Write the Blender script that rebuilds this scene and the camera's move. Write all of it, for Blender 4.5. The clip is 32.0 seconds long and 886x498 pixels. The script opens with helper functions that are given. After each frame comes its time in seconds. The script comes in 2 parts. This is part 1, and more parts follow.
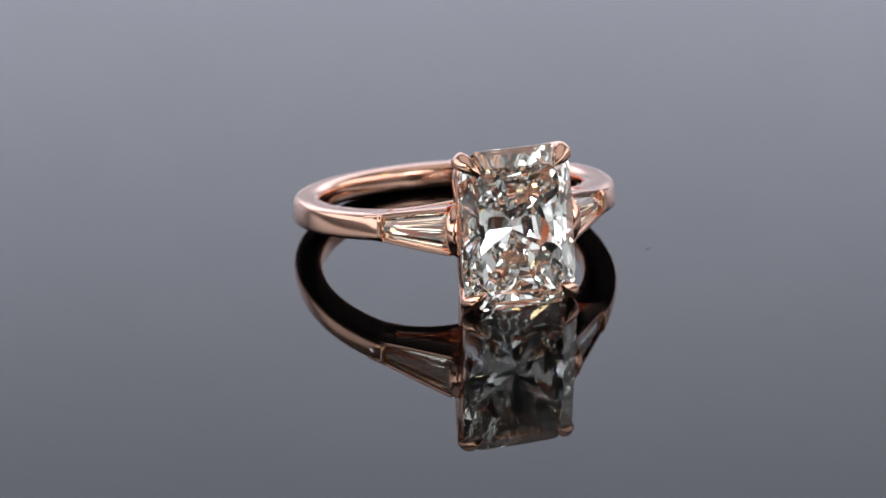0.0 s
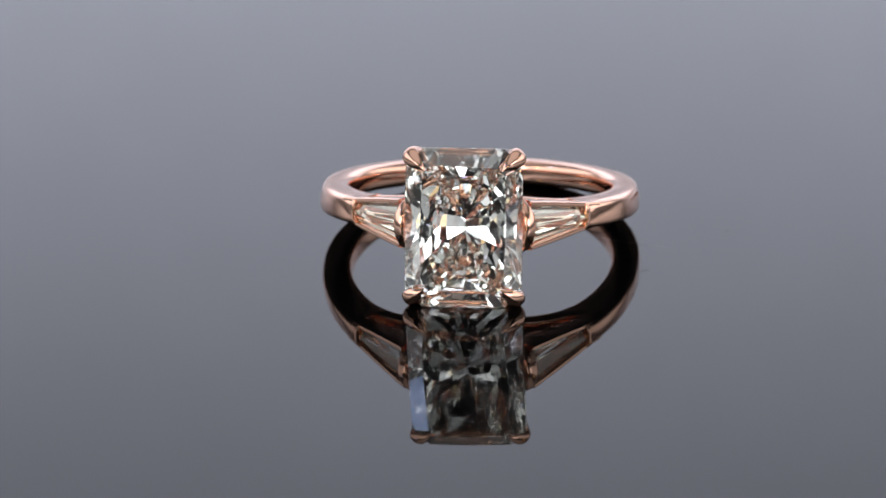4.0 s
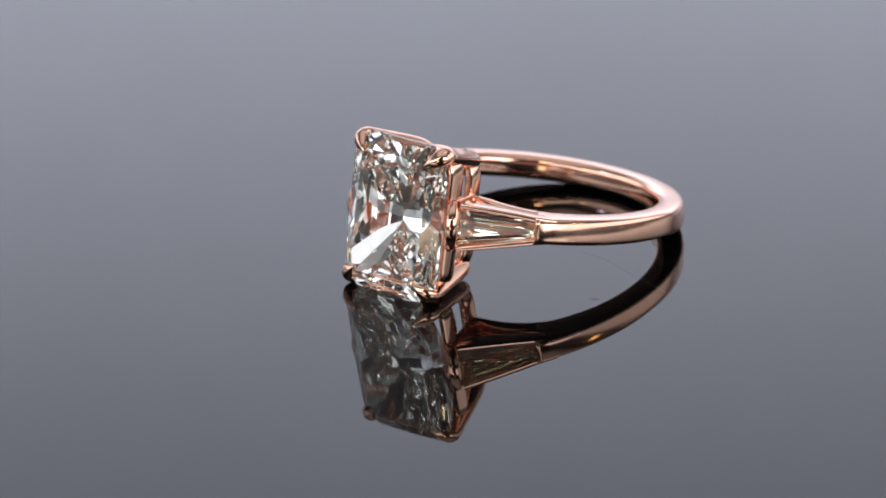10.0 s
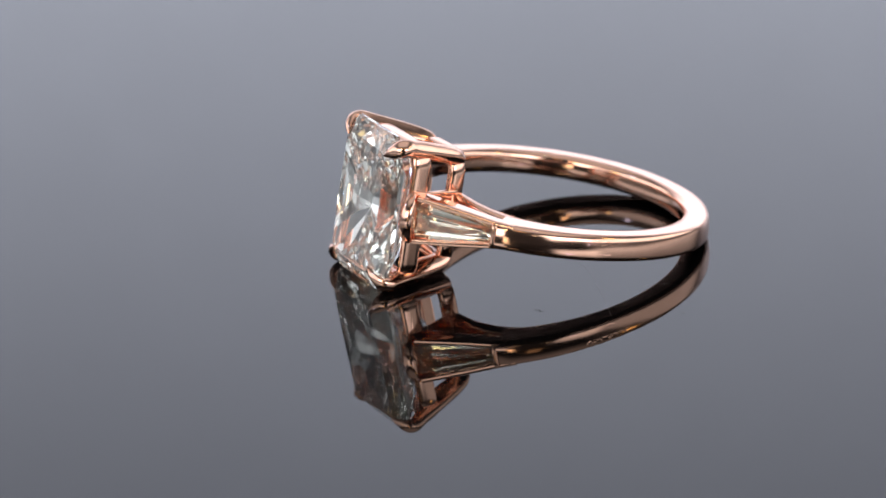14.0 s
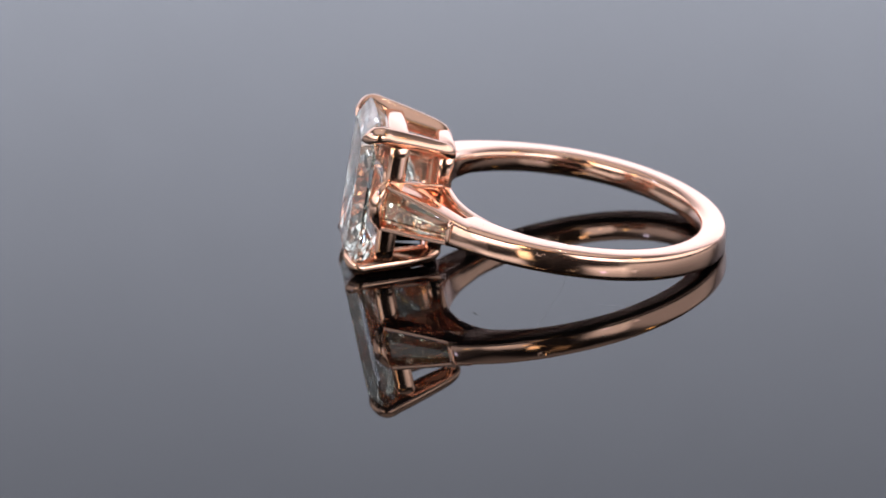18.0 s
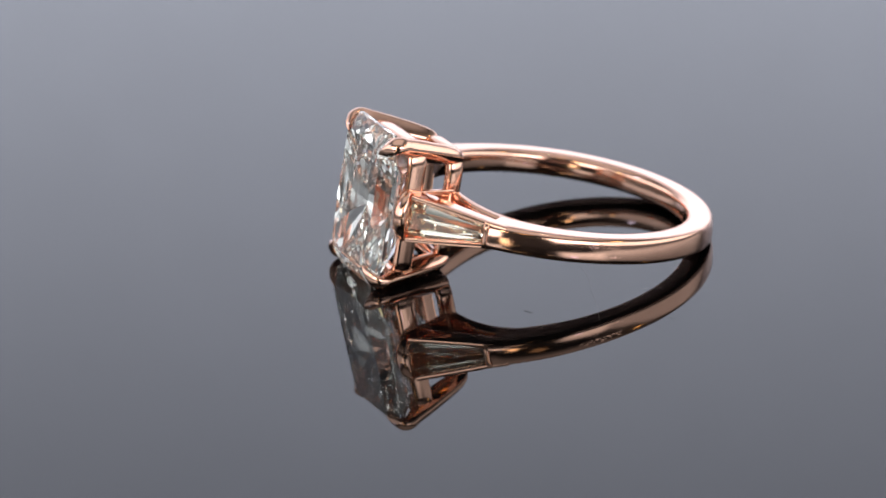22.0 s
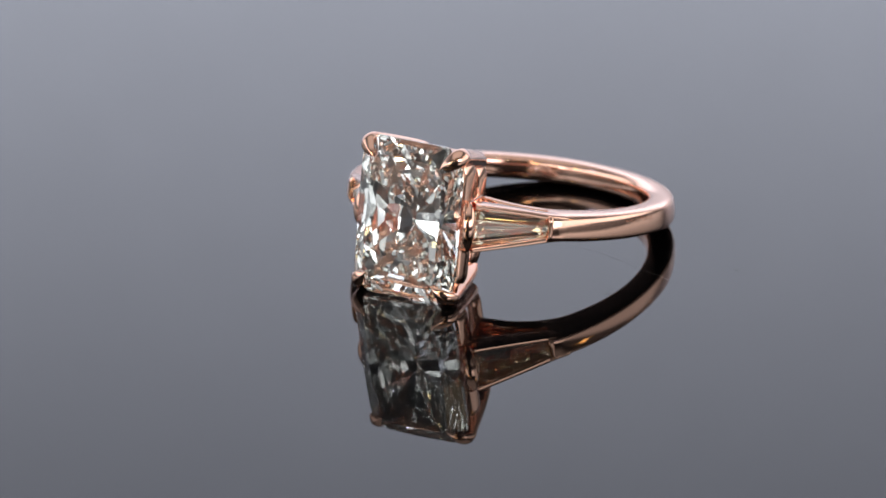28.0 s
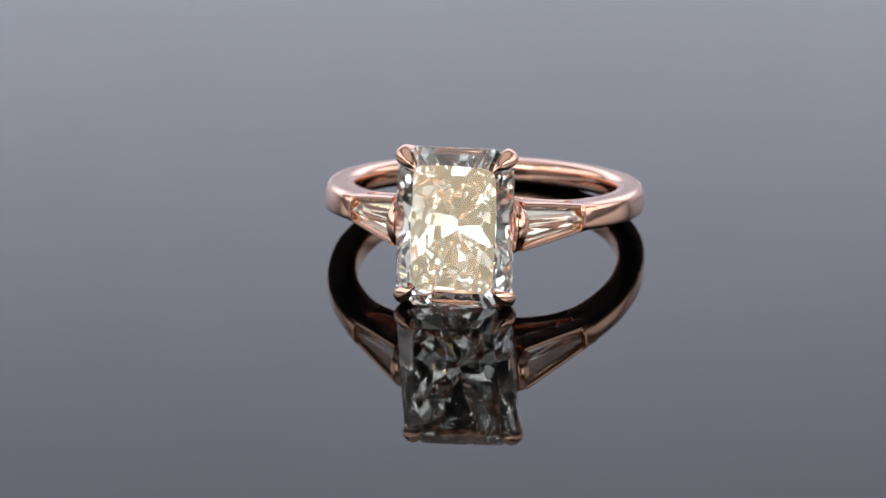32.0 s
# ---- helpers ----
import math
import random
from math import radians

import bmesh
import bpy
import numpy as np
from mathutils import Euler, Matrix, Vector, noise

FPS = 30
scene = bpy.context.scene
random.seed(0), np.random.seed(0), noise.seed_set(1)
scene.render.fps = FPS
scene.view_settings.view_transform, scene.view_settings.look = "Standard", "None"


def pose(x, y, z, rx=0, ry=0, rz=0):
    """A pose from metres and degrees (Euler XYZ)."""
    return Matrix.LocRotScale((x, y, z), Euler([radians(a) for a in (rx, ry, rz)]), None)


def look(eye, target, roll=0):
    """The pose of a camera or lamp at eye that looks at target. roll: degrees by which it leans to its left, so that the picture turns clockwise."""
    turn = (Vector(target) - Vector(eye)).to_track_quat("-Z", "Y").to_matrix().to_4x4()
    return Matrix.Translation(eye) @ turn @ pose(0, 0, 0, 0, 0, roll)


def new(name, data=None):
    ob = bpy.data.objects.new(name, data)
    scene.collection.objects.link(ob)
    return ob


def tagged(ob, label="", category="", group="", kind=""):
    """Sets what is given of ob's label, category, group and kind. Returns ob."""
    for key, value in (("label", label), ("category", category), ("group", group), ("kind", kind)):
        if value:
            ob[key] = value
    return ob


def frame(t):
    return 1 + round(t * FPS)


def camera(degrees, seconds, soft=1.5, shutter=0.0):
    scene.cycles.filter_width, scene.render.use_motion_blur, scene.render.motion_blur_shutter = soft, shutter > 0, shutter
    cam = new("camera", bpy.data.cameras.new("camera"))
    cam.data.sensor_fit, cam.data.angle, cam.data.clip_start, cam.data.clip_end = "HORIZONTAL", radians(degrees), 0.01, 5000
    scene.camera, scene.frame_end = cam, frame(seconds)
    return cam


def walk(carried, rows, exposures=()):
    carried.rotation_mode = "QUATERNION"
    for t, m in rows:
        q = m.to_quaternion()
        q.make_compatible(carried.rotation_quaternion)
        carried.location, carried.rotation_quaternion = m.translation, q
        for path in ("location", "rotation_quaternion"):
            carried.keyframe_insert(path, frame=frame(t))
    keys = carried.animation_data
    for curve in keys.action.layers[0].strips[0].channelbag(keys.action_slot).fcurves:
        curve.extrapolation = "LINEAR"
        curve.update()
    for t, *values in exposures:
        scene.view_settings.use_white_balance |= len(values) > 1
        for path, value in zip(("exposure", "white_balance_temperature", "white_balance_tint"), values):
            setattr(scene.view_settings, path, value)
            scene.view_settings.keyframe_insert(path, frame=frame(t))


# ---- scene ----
MM = 0.001

# ---- camera ----
cam = camera(11.54, 32.0)
EYE = Vector((0.0, -0.25837, 0.09712))
PITCH, YAW = radians(-20.485), radians(-0.706)
AHEAD = Vector((math.sin(YAW) * math.cos(PITCH), math.cos(YAW) * math.cos(PITCH), math.sin(PITCH)))
STILL = look(EYE, EYE + AHEAD, -1.295)
walk(cam, [(0, STILL), (32, STILL)], exposures=[(0, -0.02), (6, 0.02), (12, 0.05), (18.5, 0.08), (25, 0.05), (32, 0.02)])
cam.data.dof.use_dof = True
cam.data.dof.focus_distance = 0.264
cam.data.dof.aperture_fstop = 75

# many internal bounces, as cut stones need them
scene.cycles.max_bounces = 24
scene.cycles.glossy_bounces = 20
scene.cycles.transmission_bounces = 20

# ---- light ----
world = bpy.data.worlds.new("studio_air")
world.use_nodes = True
world.node_tree.nodes["Background"].inputs[0].default_value = (0.5, 0.52, 0.56, 1)
world.node_tree.nodes["Background"].inputs[1].default_value = 0.05
scene.world = world


def soft_edges(data):
    """A cloth-fronted box is brightest in its middle and fades towards its rim."""
    data.use_nodes = True
    nodes, links = data.node_tree.nodes, data.node_tree.links
    at = nodes.new("ShaderNodeNewGeometry")
    split = nodes.new("ShaderNodeSeparateXYZ")
    links.new(at.outputs["Parametric"], split.inputs[0])
    last = None
    for axis in ("X", "Y"):
        rest = nodes.new("ShaderNodeMath")
        rest.operation = "SUBTRACT"
        rest.inputs[0].default_value = 1.0
        links.new(split.outputs[axis], rest.inputs[1])
        hump = nodes.new("ShaderNodeMath")
        hump.operation = "MULTIPLY"
        links.new(split.outputs[axis], hump.inputs[0])
        links.new(rest.outputs[0], hump.inputs[1])
        fade = nodes.new("ShaderNodeMapRange")
        fade.interpolation_type = "SMOOTHSTEP"
        fade.inputs["From Min"].default_value, fade.inputs["From Max"].default_value = 0.0, 0.19
        links.new(hump.outputs[0], fade.inputs["Value"])
        if last:
            both = nodes.new("ShaderNodeMath")
            both.operation = "MULTIPLY"
            links.new(last, both.inputs[0])
            links.new(fade.outputs["Result"], both.inputs[1])
            last = both.outputs[0]
        else:
            last = fade.outputs["Result"]
    links.new(last, nodes["Emission"].inputs["Strength"])


def softbox(name, eye, target, sx, sy, watts, colour, soft=False):
    data = bpy.data.lights.new(name, "AREA")
    if soft:
        soft_edges(data)
    data.shape, data.size, data.size_y = "RECTANGLE", sx, sy
    data.energy, data.color = watts, colour
    ob = new(name, data)
    ob.matrix_world = look(eye, target)
    return ob


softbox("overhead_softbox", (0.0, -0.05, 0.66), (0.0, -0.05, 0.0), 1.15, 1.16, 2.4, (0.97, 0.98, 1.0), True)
# two boxes in front, with a dark gap between them where the camera stands
for side in (-1, 1):
    softbox("front_softbox", (side * 0.38, -0.65, 0.27), (0.0, 0.0, 0.10), 0.46, 0.38, 1.95, (0.96, 0.985, 1.0), True)
softbox("side_softbox", (-0.58, -0.12, 0.23), (0.0, -0.12, 0.16), 1.34, 0.42, 2.6, (0.90, 0.94, 1.0), True)
softbox("side_softbox", (0.58, -0.12, 0.23), (0.0, -0.12, 0.16), 1.34, 0.42, 2.6, (0.94, 0.965, 1.0), True)
softbox("backdrop_strip", (0.0, 0.385, 0.062), (0.0, 0.49, 0.29), 0.98, 0.05, 4.4, (0.97, 0.98, 1.0))
softbox("high_warm_lamp", (0.046, -0.467, 0.39), (0.0, 0.0, 0.005), 0.075, 0.075, 0.02, (1.0, 0.72, 0.40))
softbox("side_warm_lamp", (-0.10, -0.47, 0.30), (0.0, 0.0, 0.005), 0.05, 0.05, 0.09, (1.0, 0.78, 0.48))
softbox("low_warm_lamp", (-0.125, -0.484, 0.022), (-0.01, 0.0, 0.005), 0.061, 0.07, 0.03, (1.0, 0.84, 0.56))
# unseen small lamps added for sparkle; the tinted ones stand in for the stones' fire
for x, y, z, side, watts, tone in ((-0.30, -0.50, 0.20, 0.012, 0.014, (1.0, 0.84, 0.60)), (0.40, -0.36, 0.16, 0.012, 0.014, (0.86, 0.92, 1.0)),
                                   (0.12, -0.68, 0.24, 0.012, 0.014, (1.0, 0.88, 0.66)), (0.16, 0.02, 0.55, 0.012, 0.014, (1.0, 0.95, 0.85)),
                                   (-0.36, -0.05, 0.30, 0.04, 0.05, (0.45, 0.60, 1.0)), (0.28, -0.60, 0.20, 0.04, 0.05, (0.55, 0.50, 1.0)),
                                   (-0.20, -0.62, 0.30, 0.04, 0.05, (1.0, 0.66, 0.18)), (0.40, -0.12, 0.36, 0.04, 0.05, (1.0, 0.70, 0.25)),
                                   (-0.45, -0.30, 0.26, 0.04, 0.05, (1.0, 0.80, 0.30))):
    softbox("sparkle_helper", (x, y, z), (0.0, 0.0, 0.005), side, side, watts, tone)


# ---- materials ----
def material(name, colour, rough, metal=0.0):
    m = bpy.data.materials.new(name)
    m.use_nodes = True
    b = m.node_tree.nodes["Principled BSDF"]
    b.inputs["Base Color"].default_value = (*colour, 1)
    b.inputs["Roughness"].default_value = rough
    b.inputs["Metallic"].default_value = metal
    return m, m.node_tree.nodes, m.node_tree.links, b


def textured(name, colour, rough, metal=0.0, scale=40.0, spread=0.12, rough_spread=0.05, bump=0.0, fine=6.0):
    """A plain surface with two scales of variation in colour and gloss, and a fine relief."""
    m, nodes, links, b = material(name, colour, rough, metal)
    at = nodes.new("ShaderNodeTexCoord")
    coarse = nodes.new("ShaderNodeTexNoise")
    coarse.inputs["Scale"].default_value = scale
    coarse.inputs["Detail"].default_value = 4
    grain = nodes.new("ShaderNodeTexNoise")
    grain.inputs["Scale"].default_value = scale * fine
    grain.inputs["Detail"].default_value = 6
    for n in (coarse, grain):
        links.new(at.outputs["Object"], n.inputs["Vector"])
    both = nodes.new("ShaderNodeMath")
    both.operation = "ADD"
    links.new(coarse.outputs["Fac"], both.inputs[0])
    links.new(grain.outputs["Fac"], both.inputs[1])
    ramp = nodes.new("ShaderNodeMapRange")
    ramp.inputs["From Min"].default_value, ramp.inputs["From Max"].default_value = 0.7, 1.3
    links.new(both.outputs[0], ramp.inputs["Value"])
    mix = nodes.new("ShaderNodeMix")
    mix.data_type = "RGBA"
    mix.inputs["A"].default_value = (*[c * (1 - spread) for c in colour], 1)
    mix.inputs["B"].default_value = (*[min(1, c * (1 + spread)) for c in colour], 1)
    links.new(ramp.outputs["Result"], mix.inputs["Factor"])
    links.new(mix.outputs["Result"], b.inputs["Base Color"])
    gloss = nodes.new("ShaderNodeMapRange")
    gloss.inputs["From Min"].default_value, gloss.inputs["From Max"].default_value = 0.3, 0.7
    gloss.inputs["To Min"].default_value = max(0.0, rough - rough_spread)
    gloss.inputs["To Max"].default_value = rough + rough_spread
    links.new(grain.outputs["Fac"], gloss.inputs["Value"])
    links.new(gloss.outputs["Result"], b.inputs["Roughness"])
    if bump:
        relief = nodes.new("ShaderNodeBump")
        relief.inputs["Strength"].default_value = bump
        relief.inputs["Distance"].default_value = 0.00005
        links.new(grain.outputs["Fac"], relief.inputs["Height"])
        links.new(relief.outputs["Normal"], b.inputs["Normal"])
    return m


def gem(name, tint):
    """Clear cut stone with a faint body tint."""
    m = bpy.data.materials.new(name)
    m.use_nodes = True
    nodes, links = m.node_tree.nodes, m.node_tree.links
    nodes.remove(nodes["Principled BSDF"])
    g = nodes.new("ShaderNodeBsdfGlass")
    g.inputs["Color"].default_value = (*tint, 1)
    g.inputs["IOR"].default_value = 2.417
    g.inputs["Roughness"].default_value = 0.0
    links.new(g.outputs[0], nodes["Material Output"].inputs["Surface"])
    return m


ROSE_GOLD = textured("polished_rose_gold", (0.93, 0.56, 0.415), 0.12, 1.0, scale=180, spread=0.04, rough_spread=0.025, bump=0.02)
DIAMOND = gem("diamond", (0.9955, 0.998, 0.991))
DIAMOND_WARM = gem("side_diamond", (0.997, 0.990, 0.955))
ACRYLIC = textured("black_acrylic", (0.0015, 0.0015, 0.0016), 0.012, 0.0, scale=25, spread=0.2, rough_spread=0.008)
ACRYLIC.node_tree.nodes["Principled BSDF"].inputs["IOR"].default_value = 1.37
PAPER = textured("grey_paper", (0.28, 0.28, 0.285), 0.8, 0.0, scale=12, spread=0.02, bump=0.1)
BLUE_PAPER = textured("blue_grey_paper", (0.55, 0.57, 0.66), 0.8, 0.0, scale=12, spread=0.02, bump=0.1)
CLOTH = textured("dark_cloth", (0.022, 0.021, 0.021), 0.9, 0.0, scale=30, spread=0.2, bump=0.2)
LINT = textured("grey_lint", (0.16, 0.16, 0.165), 0.8, 0.0, scale=900, spread=0.3)
SPECK = textured("dark_dust", (0.06, 0.056, 0.052), 0.8, 0.0, scale=900, spread=0.3)


# ---- mesh helpers ----
def finish(name, bm, mat, smooth=30.0, unit=MM):
    bmesh.ops.recalc_face_normals(bm, faces=bm.faces)
    if bm.calc_volume(signed=True) < 0:
        bmesh.ops.reverse_faces(bm, faces=bm.faces)
    for v in bm.verts:
        v.co *= unit
    me = bpy.data.meshes.new(name)
    bm.to_mesh(me)
    bm.free()
    me.materials.append(mat)
    if smooth:
        for f in me.polygons:
            f.use_smooth = True
        me.set_sharp_from_angle(angle=radians(smooth))
    return me


def part(name, bm, mat, parent, label="", smooth=30.0):
    """One mesh under a thing or a part. Sizes in millimetres, in the thing's space."""
    ob = new(name, finish(name, bm, mat, smooth))
    ob.parent = parent
    return tagged(ob, label)


def loft(rings, closed=False):
    """A skin over rings of equal count; open ends are capped."""
    bm = bmesh.new()
    rows = [[bm.verts.new(p) for p in r] for r in rings]
    n = len(rows[0])
    pairs = list(zip(rows, rows[1:])) + ([(rows[-1], rows[0])] if closed else [])
    for a, b in pairs:
        for i in range(n):
            bm.faces.new((a[i], a[(i + 1) % n], b[(i + 1) % n], b[i]))
    if not closed:
        bm.faces.new(rows[0])
        bm.faces.new(rows[-1])
    return bm


def rounded(hw, hh, power=4.0, n=24):
    """A rounded rectangle as (across, up) pairs."""
    out = []
    for i in range(n):
        a = 2 * math.pi * i / n
        c, s = math.cos(a), math.sin(a)
        out.append((hw * math.copysign(abs(c) ** (2 / power), c), hh * math.copysign(abs(s) ** (2 / power), s)))
    return out


def spline(points, steps):
    """Catmull-Rom through tuples of any length."""
    pts = [np.array(p, float) for p in points]
    pts = [2 * pts[0] - pts[1], *pts, 2 * pts[-1] - pts[-2]]
    out = []
    for i in range(1, len(pts) - 2):
        p0, p1, p2, p3 = pts[i - 1:i + 3]
        for k in range(steps):
            t = k / steps
            out.append(0.5 * (2 * p1 + (p2 - p0) * t + (2 * p0 - 5 * p1 + 4 * p2 - p3) * t ** 2 + (3 * p1 - p0 - 3 * p2 + p3) * t ** 3))
    out.append(pts[-2])
    return out


def bar(points, side, power=3.0, steps=8, n=20):
    """A bar along points (x, y, z, half width, half height); side is the direction of its width."""
    path = spline(points, steps)
    rings = []
    for i, p in enumerate(path):
        a, b = path[max(0, i - 1)], path[min(len(path) - 1, i + 1)]
        d = Vector(b[:3] - a[:3]).normalized()
        up = d.cross(Vector(side)).normalized()
        across = up.cross(d).normalized()
        rings.append([Vector(p[:3]) + across * u + up * v for u, v in rounded(p[3], p[4], p[5] if len(p) > 5 else power, n)])
    return loft(rings)


def cut_stone(planes, box):
    """A convex stone: a block cut by planes (normal, distance)."""
    bm = bmesh.new()
    bmesh.ops.create_cube(bm, size=2.0)
    for v in bm.verts:
        v.co = Vector((v.co.x * box[0], v.co.y * box[1], v.co.z * box[2]))
    for normal, dist in planes:
        n = Vector(normal).normalized()
        cut = bmesh.ops.bisect_plane(bm, geom=bm.verts[:] + bm.edges[:] + bm.faces[:], dist=1e-4, plane_co=n * dist, plane_no=n, clear_outer=True)
        edges = [e for e in cut["geom_cut"] if isinstance(e, bmesh.types.BMEdge)]
        if edges:
            bmesh.ops.holes_fill(bm, edges=[e for e in bm.edges if e.is_boundary], sides=0)
    bmesh.ops.remove_doubles(bm, verts=bm.verts, dist=1e-3)
    return bm


# ---- the studio ----
def box_bm(lo, hi):
    bm = bmesh.new()
    bmesh.ops.create_cube(bm, size=1.0)
    for v in bm.verts:
        v.co = Vector([(a + b) / 2 + c * (b - a) for a, b, c in zip(lo, hi, v.co)])
    return bm


def wall(name, lo, hi, mat, label):
    ob = new(name, finish(name, box_bm(lo, hi), mat, 0, 1.0))
    return tagged(ob, label, name.split("_")[0], kind="structure")


wall("floor", (-0.62, -0.82, -0.06), (0.62, 0.62, -0.04), CLOTH, "dark cloth table under the turntable")
wall("wall_back", (-0.60, 0.55, -0.04), (0.60, 0.57, 0.70), BLUE_PAPER, "plain pale blue-grey paper backdrop")
wall("wall_left", (-0.62, -0.80, -0.04), (-0.60, 0.57, 0.70), PAPER, "plain grey paper side")
wall("wall_right", (0.60, -0.80, -0.04), (0.62, 0.57, 0.70), PAPER, "plain grey paper side")
wall("wall_front", (-0.60, -0.82, -0.04), (0.60, -0.80, 0.70), CLOTH, "plain dark cloth behind the camera")
wall("ceiling", (-0.62, -0.82, 0.70), (0.62, 0.57, 0.72), CLOTH, "plain dark cloth top")


def turntable():
    """A glossy black disc with a softened rim."""
    root = new("turntable")
    prof = [(0.0, 0.0), (170, 0.0), (171.2, -0.35), (171.8, -1.2), (171.8, -5.0), (171, -6.0), (0.0, -6.0)]
    n = 128
    rings = [[(max(r, 0.02) * math.cos(2 * math.pi * i / n), max(r, 0.02) * math.sin(2 * math.pi * i / n), z) for i in range(n)] for r, z in prof]
    part("disc", loft(rings), ACRYLIC, root, "", 5)
    foot = [[(r * math.cos(2 * math.pi * i / 64), r * math.sin(2 * math.pi * i / 64), z) for i in range(64)] for r, z in ((120, -6), (121, -7), (121, -39), (120, -40))]
    part("foot", loft(foot), CLOTH, root, "dark round turntable foot")
    return tagged(root, "glossy black acrylic turntable disc, slowly turning", "turntable")


# ---- the ring ----
def shank():
    """The band, from shoulder to shoulder round the back. Degrees: -90 is the stone."""
    rings = []
    for i in range(145):
        u = i / 144
        a = radians(-48.6 + 277.2 * u)
        side = abs(math.degrees(a) - 90.0)
        k = min(1.0, max(0.0, (side - 88.0) / 48.0))
        lift = 1.0 * k ** 1.6
        outer, inner = 10.14 + lift, 8.32
        half = 0.81 + 0.02 * min(1.0, side / 136.0)
        drop = -0.175 * (1.0 - min(1.0, side / 136.0) ** 4)
        mid, thick = (outer + inner) / 2, (outer - inner) / 2
        ring = []
        for r, z in rounded(thick, half, 4.5, 56)[14:43] + rounded(thick, half, 6.5, 56)[43:] + rounded(thick, half, 6.5, 56)[:14]:
            rr = mid + r - (0.08 * ((z + 0.5) / half) ** 2 if r > 0 else -0.08 * (z / half) ** 2)
            ring.append((rr * math.cos(a), rr * math.sin(a), z + drop))
        rings.append(ring)
    return loft(rings)


def hallmark():
    """A row of tiny raised strokes on the outside of the band."""
    bm = bmesh.new()
    rng = random.Random(5)
    for i in range(34):
        deg = -18.0 + 15.4 * (i + rng.uniform(-0.3, 0.3)) / 33
        lift = max(0.0, (90.0 - deg - 88.0) / 48.0) ** 1.6
        place = Matrix.Rotation(radians(deg), 4, "Z") @ Matrix.Translation((10.055 + lift, 0, 0.17 + rng.uniform(-0.12, 0.14)))
        turn = Matrix.Rotation(radians(rng.choice((0, 20, -25, 90))), 4, "X")
        size = Matrix.Diagonal((0.034, 0.045, rng.uniform(0.08, 0.18), 1))
        bmesh.ops.create_cube(bm, size=1.0, matrix=place @ turn @ size)
    return bm


def arm(s):
    """The inner arm that carries the band on to the head."""
    pts = []
    for deg, r, hr, hz in ((-42, 8.82, 0.48, 0.72), (-52, 8.80, 0.47, 0.84), (-62, 8.72, 0.45, 1.00), (-70, 8.58, 0.42, 1.14), (-77, 8.40, 0.34, 1.22)):
        a = radians(deg)
        pts.append((s * r * math.cos(a), r * math.sin(a), 0, hr, hz))
    return bar(pts, (s * math.cos(radians(-60)), math.sin(radians(-60)), 0), 4.0)


# places of the side stones: outer end, inner end, and the outward direction of their face
END, HEAD_END = Vector((7.22, -8.34, 0)), Vector((4.10, -12.10, 0))
ALONG = (HEAD_END - END).normalized()
FACE = Vector((-ALONG.y, ALONG.x, 0))


def mirror(v, s):
    return Vector((s * v.x, v.y, v.z))


def baguette(s):
    """A tapered step-cut stone."""
    length = (HEAD_END - END).length
    h0, h1 = 0.64, 1.14
    lean = math.atan2(h1 - h0, length)
    planes = []
    rng = random.Random(21)
    for sign in (1, -1):
        side = Vector((-math.sin(lean), sign * math.cos(lean), 0))
        d = h0 * math.cos(lean)
        planes.append((side, d))
        for tilt, back in ((48, 0.0), (30, 0.10)):
            n = Vector((side.x * math.sin(radians(tilt)), side.y * math.sin(radians(tilt)), math.cos(radians(tilt))))
            planes.append((n, d * math.sin(radians(tilt)) + (0.0 - back) * math.cos(radians(tilt)) + 0.02))
        for tilt, push, turns in ((70, 0.05, (-3, 3)), (61, 0.15, (-6, 0, 6)), (54, 0.25, (-9, -3, 3, 9)), (47, 0.37, (-8, 0, 8)), (41, 0.50, (-12, -5, 5, 12)), (35, 0.66, (-9, 0, 9))):
            for turn in turns:
                tilt2 = radians(tilt + rng.uniform(-5.0, 5.0))
                w, sn, cs = math.atan2(side.y, side.x) + radians(turn), math.sin(tilt2), math.cos(tilt2)
                flat = Vector((math.cos(w), math.sin(w), 0))
                middle = flat.x * length * 0.55 + flat.y * sign * (h0 + (h1 - h0) * 0.55)
                reach = max(flat.x * length * e + flat.y * sign * (h0 + (h1 - h0) * e) for e in (0.0, 1.0))
                planes.append((Vector((flat.x * sn, flat.y * sn, -cs)), (0.35 * reach + 0.65 * middle) * sn + push * cs * 0.8 + 0.02 * abs(turn) * cs))
    planes += [((-1, 0, 0), 0.0), ((1, 0, 0), length), ((0, 0, 1), 0.24), ((-0.6, 0, 0.8), 0.12), ((0.6, 0, 0.8), length * 0.6 + 0.12)]
    for tilt, push in ((66, 0.10), (54, 0.22), (44, 0.36)):
        sn, cs = math.sin(radians(tilt)), math.cos(radians(tilt))
        planes += [((-sn, 0, -cs), push * cs), ((sn, 0, -cs), length * sn + push * cs)]
    planes.append(((0, 0, -1), 1.40))
    bm = cut_stone(planes, (8, 3, 3))
    m = Matrix((ALONG, Vector((0, 0, 1)), FACE)).transposed()
    for v in bm.verts:
        v.co = mirror(END - FACE * 0.22 + m @ v.co, s)
    return bm


def side_rail(s, up):
    """The thin rail along one long edge of a side stone."""
    pts = []
    for k, hz in ((-0.25, 0.60), (0.0, 0.71), (0.3, 0.92), (0.65, 1.15), (1.0, 1.36)):
        p = END + (HEAD_END - END) * k - FACE * (0.58 + 0.22 * k)
        pts.append((*mirror(p + Vector((0, 0, up * hz)), s), 0.58 + 0.24 * k, 0.19))
    return bar(pts, mirror(FACE, s), 4.0)


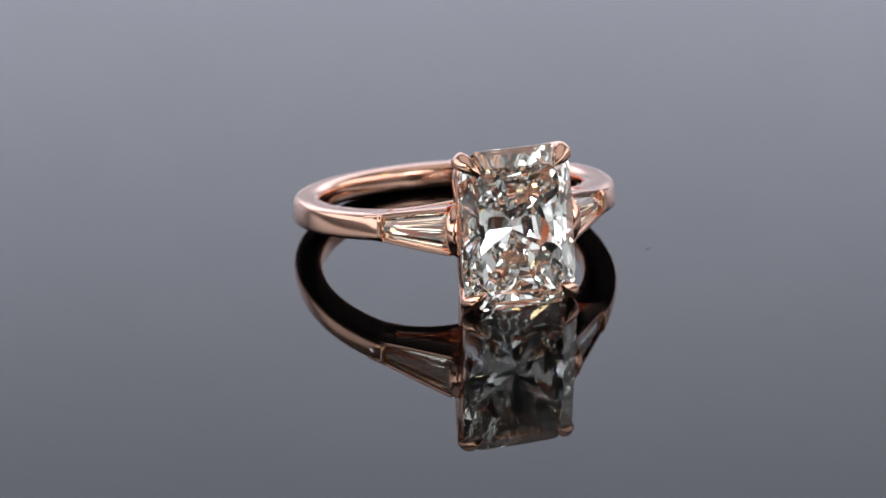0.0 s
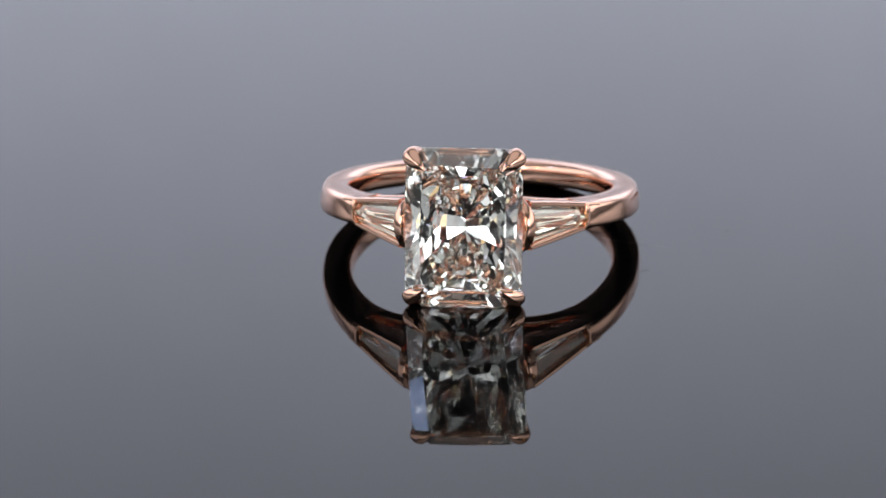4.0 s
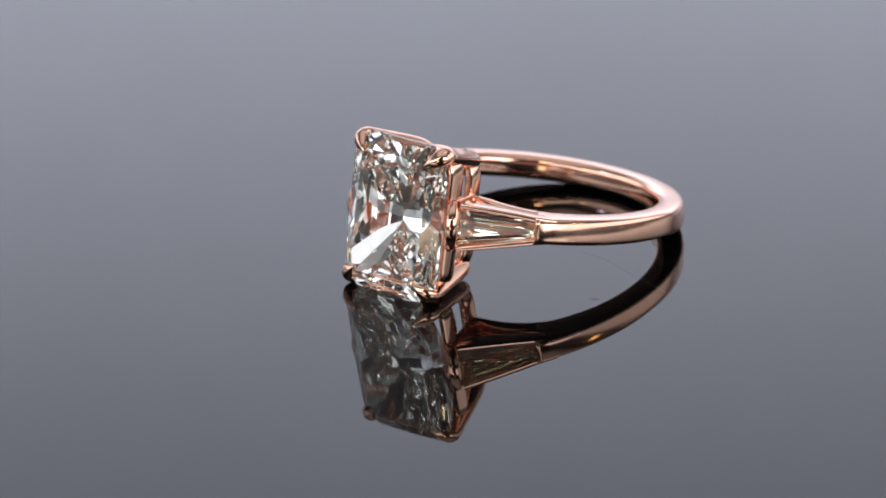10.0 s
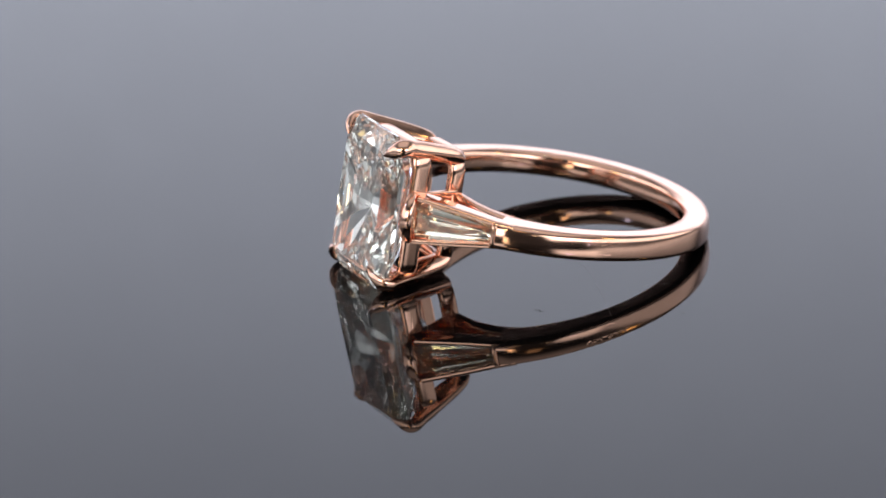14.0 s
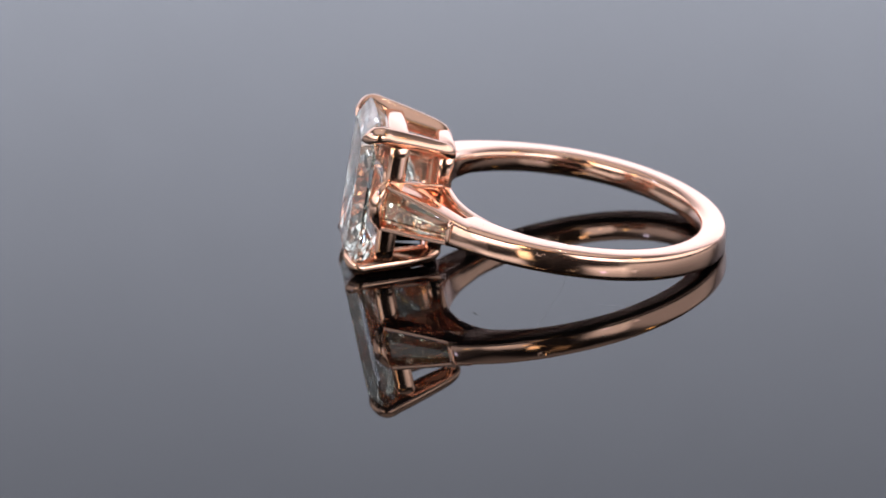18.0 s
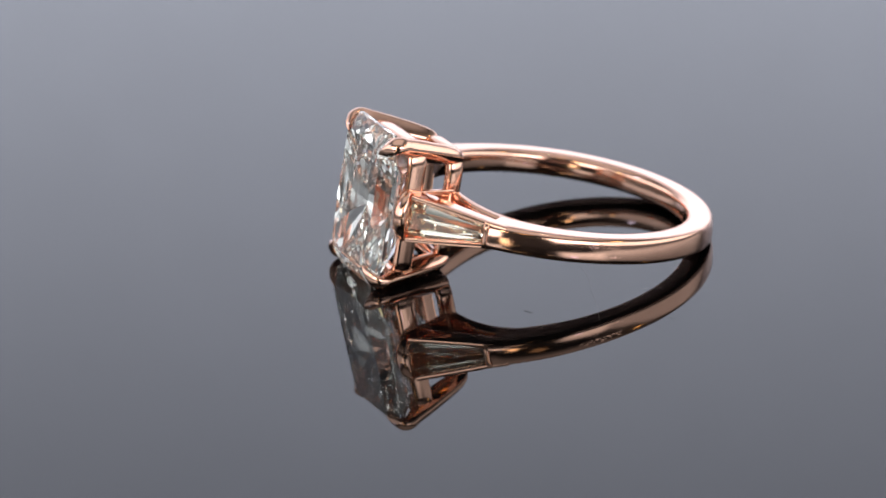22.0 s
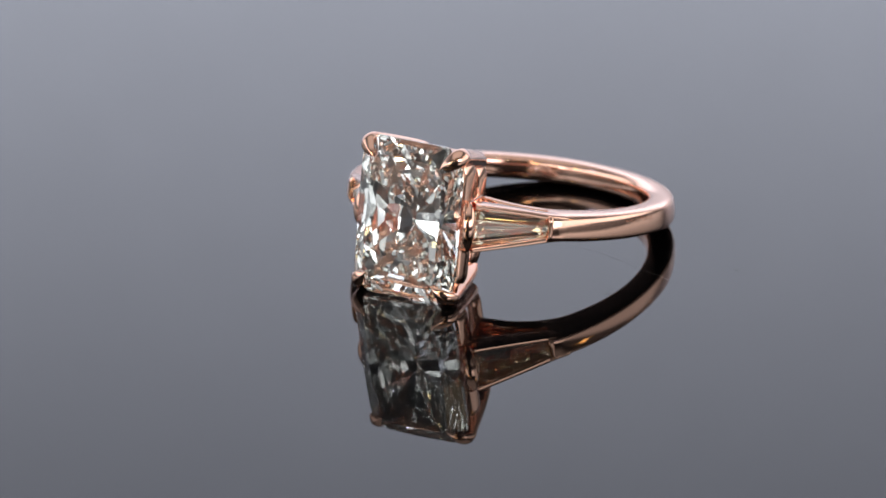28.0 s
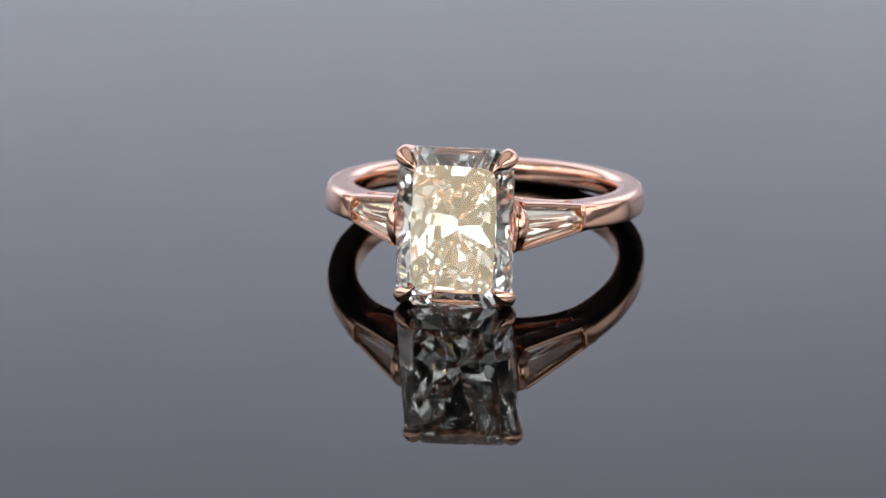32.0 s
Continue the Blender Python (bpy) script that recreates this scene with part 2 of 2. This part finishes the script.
def end_claw(s):
    """The bright lip that holds the narrow end of a side stone."""
    a = END - ALONG * 0.02 - FACE * 0.06
    pts = [(*mirror(a + Vector((0, 0, z)), s), w, 0.17) for z, w in ((-0.76, 0.14), (-0.5, 0.26), (0, 0.28), (0.5, 0.26), (0.76, 0.14))]
    return bar(pts, mirror(FACE, s), 3.0)


def bezel(s):
    """The bowed bar between the head and the broad end of a side stone."""
    pts = []
    for k in range(9):
        u = -1 + k / 4
        bow = 1 - u * u
        pts.append((s * (3.46 + 0.40 * bow), -12.08 - 0.46 * bow, 1.50 * u, 0.18 + 0.28 * bow ** 0.6, 0.18 + 0.28 * bow ** 0.6))
    return bar(pts, (s * 0.60, -0.80, 0), 2.6, 4)


def bridge_rail(s, up):
    """From the top or bottom of the bezel back to the base of the head."""
    return bar([(s * 3.45, -12.0, up * 1.50, 0.22, 0.12), (s * 2.85, -10.2, up * 1.38, 0.17, 0.12), (s * 2.12, -8.3, up * 1.22, 0.2, 0.16)], (s, -0.3, 0), 3.0)


def inner_plate(s):
    """The gold wall behind a side stone, between the upper and lower bridge rails."""
    pts = [(s * 3.28, -11.85, 0, 0.09, 1.36), (s * 2.78, -10.2, 0, 0.09, 1.28), (s * 2.22, -8.6, 0, 0.09, 1.12)]
    return bar(pts, (s, -0.3, 0), 6.0)


def shoulder_floor(s):
    """The sunk gold web between the two strands of a shoulder."""
    outline = [(2.72, -10.95), (2.20, -8.55), (4.60, -7.55), (5.75, -7.00)]
    return loft([[(s * x, y, z) for x, y in outline] for z in (-0.60, 0.60)])


def prong(s, up):
    """A corner bar of the head that ends in a claw over the stone."""
    pts = [(1.42, -8.42, 2.62, 0.24, 0.30, 2.2), (1.62, -8.30, 3.02, 0.38, 0.42, 2.4), (1.94, -8.72, 3.42, 0.49, 0.58, 2.8), (2.50, -10.8, 3.84, 0.53, 0.68, 3.2), (3.02, -12.25, 4.26, 0.55, 0.50, 2.8), (3.28, -12.9, 4.44, 0.55, 0.42, 2.2),
           (3.22, -13.34, 4.36, 0.56, 0.36, 1.7), (2.95, -13.66, 4.12, 0.44, 0.27, 1.4), (2.66, -13.84, 3.90, 0.26, 0.18, 1.3), (2.36, -13.95, 3.64, 0.03, 0.03, 1.3)]
    return bar([(s * x, y, up * z, a, b, q) for x, y, z, a, b, q in pts], (0.72, 0, -0.69 * s * up), 2.3, 7)


def frame_ring(y, hx, hz, half, depth, corner):
    """A rounded rectangular rail round the head at one depth."""
    path, n = [], 6
    for cx, cz, a0 in ((1, 1, 0), (-1, 1, 90), (-1, -1, 180), (1, -1, 270)):
        for i in range(n + 1):
            a = radians(a0 + 90 * i / n)
            path.append((cx * (hx - corner) + corner * math.cos(a), cz * (hz - corner) + corner * math.sin(a), math.cos(a), math.sin(a)))
    rings = []
    for x, z, ox, oz in path:
        rings.append([(x + ox * u, y + v, z + oz * u) for u, v in rounded(half, depth, 2.8, 20)])
    return loft(rings, closed=True)


def centre_stone():
    """An elongated radiant cut: cut corners, stepped crown, many small pavilion facets."""
    hx, hz, corner = 3.58, 4.92, 7.40
    crown = 0.82
    planes = []

    cut = corner - hz, corner - hx
    outline = [(sx * x, sz * z) for sx in (-1, 1) for sz in (-1, 1) for x, z in ((hx, cut[1]), (cut[0], hz))]

    def rim(az):
        """How far the outline goes in the direction of a facet's normal."""
        return max(x * math.cos(az) + z * math.sin(az) for x, z in outline)

    def facet(deg, tilt, drop, inset=0.0):
        """A facet by its bearing, its angle from the girdle plane, where along the axis it meets the rim, and an inset from the rim."""
        az, t = radians(deg), radians(tilt)
        n = Vector((math.cos(az) * math.sin(t), math.sin(az) * math.sin(t), math.cos(t)))
        planes.append((n, (rim(az) - inset) * math.sin(t) + drop * math.cos(t)))

    def fan_facet(deg, level, low, hx2, hz2, q):
        """A pavilion facet that touches a softer outline at one level and runs to a short keel at a depth."""
        az = radians(deg)
        r = ((hx2 * abs(math.cos(az))) ** q + (hz2 * abs(math.sin(az))) ** q) ** (1 / q)
        keel = 0.35 * abs(math.sin(az))
        t = math.atan2(low - level, r - keel)
        planes.append((Vector((math.cos(az) * math.sin(t), math.sin(az) * math.sin(t), -math.cos(t))), low * math.cos(t) + keel * math.sin(t)))

    sides, corners = (0, 90, 180, 270), (45, 135, 225, 315)
    for a in sides + corners:
        facet(a, 90, 0)
    # crown: one broad facet a side, narrow ones along the rim, split facets at the corners
    for a in sides:
        for off in (-2.4, 2.0):
            facet(a + off, 33.0 + 0.4 * off, 0.12)
        for off in (-6, 6):
            facet(a + off, 39.0, 0.08)
    for a in corners:
        facet(a, 33.0, 0.14)
        for off in (-19, 19):
            facet(a + off, 35.5, 0.10)
        for off in (-32, 32):
            facet(a + off, 28.0, 0.24)
    planes.append((Vector((0, 0, 1)), crown))
    # pavilion: steep facets under the rim, broken up, then fans towards the point
    for a in sides:
        facet(a, 126.5, -0.08)
        for off in (-4, 4):
            facet(a + off, 130.0, -0.18)
    for a in corners:
        facet(a, 128.0, -0.08)
        for off in (-10, 10, -20, 20):
            facet(a + off, 132.0, -0.14)
    rng = random.Random(600)

    def fan(count, level, low, hx2, hz2, q, shake, half_step):
        """One row of facets round the pavilion, evenly spread, each a little off."""
        for k in range(count):
            u = (k + (0.5 if half_step else 0.0)) / count
            deg = 360 * u - 9 * math.sin(math.radians(720 * u))
            fan_facet(deg + rng.uniform(-2.2, 2.2), level + shake * rng.uniform(-1, 1), low + shake * rng.uniform(-1, 1), hx2, hz2, q)

    fan(20, 1.72, 3.84, 2.46, 3.50, 1.905, 0.02, False)
    fan(34, 1.34, 3.84, 2.82, 4.00, 1.648, 0.04, True)
    fan(44, 1.10, 3.92, 3.12, 4.44, 1.442, 0.06, False)
    fan(54, 0.756, 4.04, 3.34, 4.70, 1.657, 0.08, True)
    fan(64, 0.472, 4.266, 3.48, 4.84, 1.260, 0.10, False)
    bm = cut_stone(planes, (6, 7, 6))
    for v in bm.verts:
        x, z, w = v.co
        v.co = Vector((x, -13.14 - w, z))
    return bm


def ring():
    root = new("engagement_ring")
    part("band", shank(), ROSE_GOLD, root, "polished rose gold band", 40)
    part("hallmark", hallmark(), ROSE_GOLD, root, "row of tiny marks on the band", 0)
    part("centre_stone", centre_stone(), DIAMOND, root, "large clear radiant-cut diamond", 0)
    part("gallery_rail", frame_ring(-11.60, 3.08, 4.16, 0.27, 0.62, 1.1), ROSE_GOLD, root)
    part("base_rail", frame_ring(-8.46, 2.02, 3.46, 0.36, 0.54, 1.1), ROSE_GOLD, root)
    for s in (-1, 1):
        stone = part("side_stone", baguette(s), DIAMOND_WARM, root, "clear tapered baguette diamond", 0)
        part("end_claw", end_claw(s), ROSE_GOLD, stone, "small rose gold lip")
        part("bezel_bar", bezel(s), ROSE_GOLD, root, "bowed rose gold bar beside the stone", 40)
        part("inner_plate", inner_plate(s), ROSE_GOLD, root, "", 40)
        part("shoulder_floor", shoulder_floor(s), ROSE_GOLD, root)
        part("shoulder_arm", arm(s), ROSE_GOLD, root, "", 40)
        for up in (-1, 1):
            part("prong", prong(s, up), ROSE_GOLD, root, "pointed rose gold claw prong", 50)
            part("side_rail", side_rail(s, up), ROSE_GOLD, root, "", 40)
            part("bridge_rail", bridge_rail(s, up), ROSE_GOLD, root, "", 40)
    return tagged(root, "rose gold diamond ring lying on its side on black acrylic", "ring")


# ---- dust on the disc ----
def fibre(name, pts, half, mat, label, category):
    """A thin bent thread lying on the disc, in millimetres."""
    bm = bar([(x, y, z, half, half) for x, y, z in pts], (0.3, 0.2, 1), 2.0, 6, 6)
    ob = new(name, finish(name, bm, mat))
    return tagged(ob, label, category)


def grain(name, x, y, size, seed):
    rng = random.Random(seed)
    bm = bmesh.new()
    bmesh.ops.create_icosphere(bm, subdivisions=2, radius=size)
    for v in bm.verts:
        v.co *= rng.uniform(0.7, 1.25)
        v.co.z *= 0.5
    low = min(v.co.z for v in bm.verts)
    for v in bm.verts:
        v.co += Vector((x, y, -low))
    ob = new(name, finish(name, bm, SPECK))
    return tagged(ob, "tiny dark dust grain on the black disc", "dust", "dust on the disc")


TABLE = turntable()
RING = ring()
DUST = [
    fibre("lint_fibre", [(3.33, 4.21, 0.02), (6.2, 3.62, 0.03), (7.85, 2.95, 0.02), (9.68, 2.35, 0.03), (13.0, 1.05, 0.02)], 0.0028, LINT, "long thin grey lint fibre on the black disc", "lint"),
    fibre("lint_fibre", [(9.28, 5.4, 0.02), (9.5, 6.2, 0.03), (9.76, 6.97, 0.02)], 0.003, LINT, "short thin grey lint fibre on the black disc", "lint"),
    fibre("lint_crumb", [(9.30, -2.30, 0.03), (9.50, -2.10, 0.05), (9.75, -2.08, 0.03), (9.80, -1.92, 0.03)], 0.013, SPECK, "short curled dark crumb of lint on the black disc", "lint"),
    fibre("lint_crumb", [(14.35, 5.10, 0.03), (14.5, 5.22, 0.04), (14.66, 5.25, 0.03)], 0.009, SPECK, "short dark crumb of lint on the black disc", "lint"),
    grain("dust_grain", -9.34, -19.7, 0.035, 1),
    grain("dust_grain", -9.47, -13.2, 0.03, 2),
    grain("dust_grain", -19.35, 13.05, 0.05, 3),
]

# ---- what turns ----
SPEED, FRONT, BACK = 5.711, 3.206, 18.338


def motions():
    """The disc turns steadily, stops short and turns back; all that lies on it goes with it."""
    times = sorted([0.5 * i for i in range(65)] + [18.25, BACK, 18.42])
    rest = pose(-1.160 * MM, 4.922 * MM, 2.631 * MM, -9.9, 0, 0) @ pose(0, 0, 0, 0, 0.663, 0)
    turns = [(t, pose(0, 0, 0, 0, 0, -SPEED * ((t if t < BACK else 2 * BACK - t) - FRONT))) for t in times]
    walk(TABLE, turns)
    walk(RING, [(t, m @ rest) for t, m in turns])
    for ob in DUST:
        walk(ob, turns)


motions()
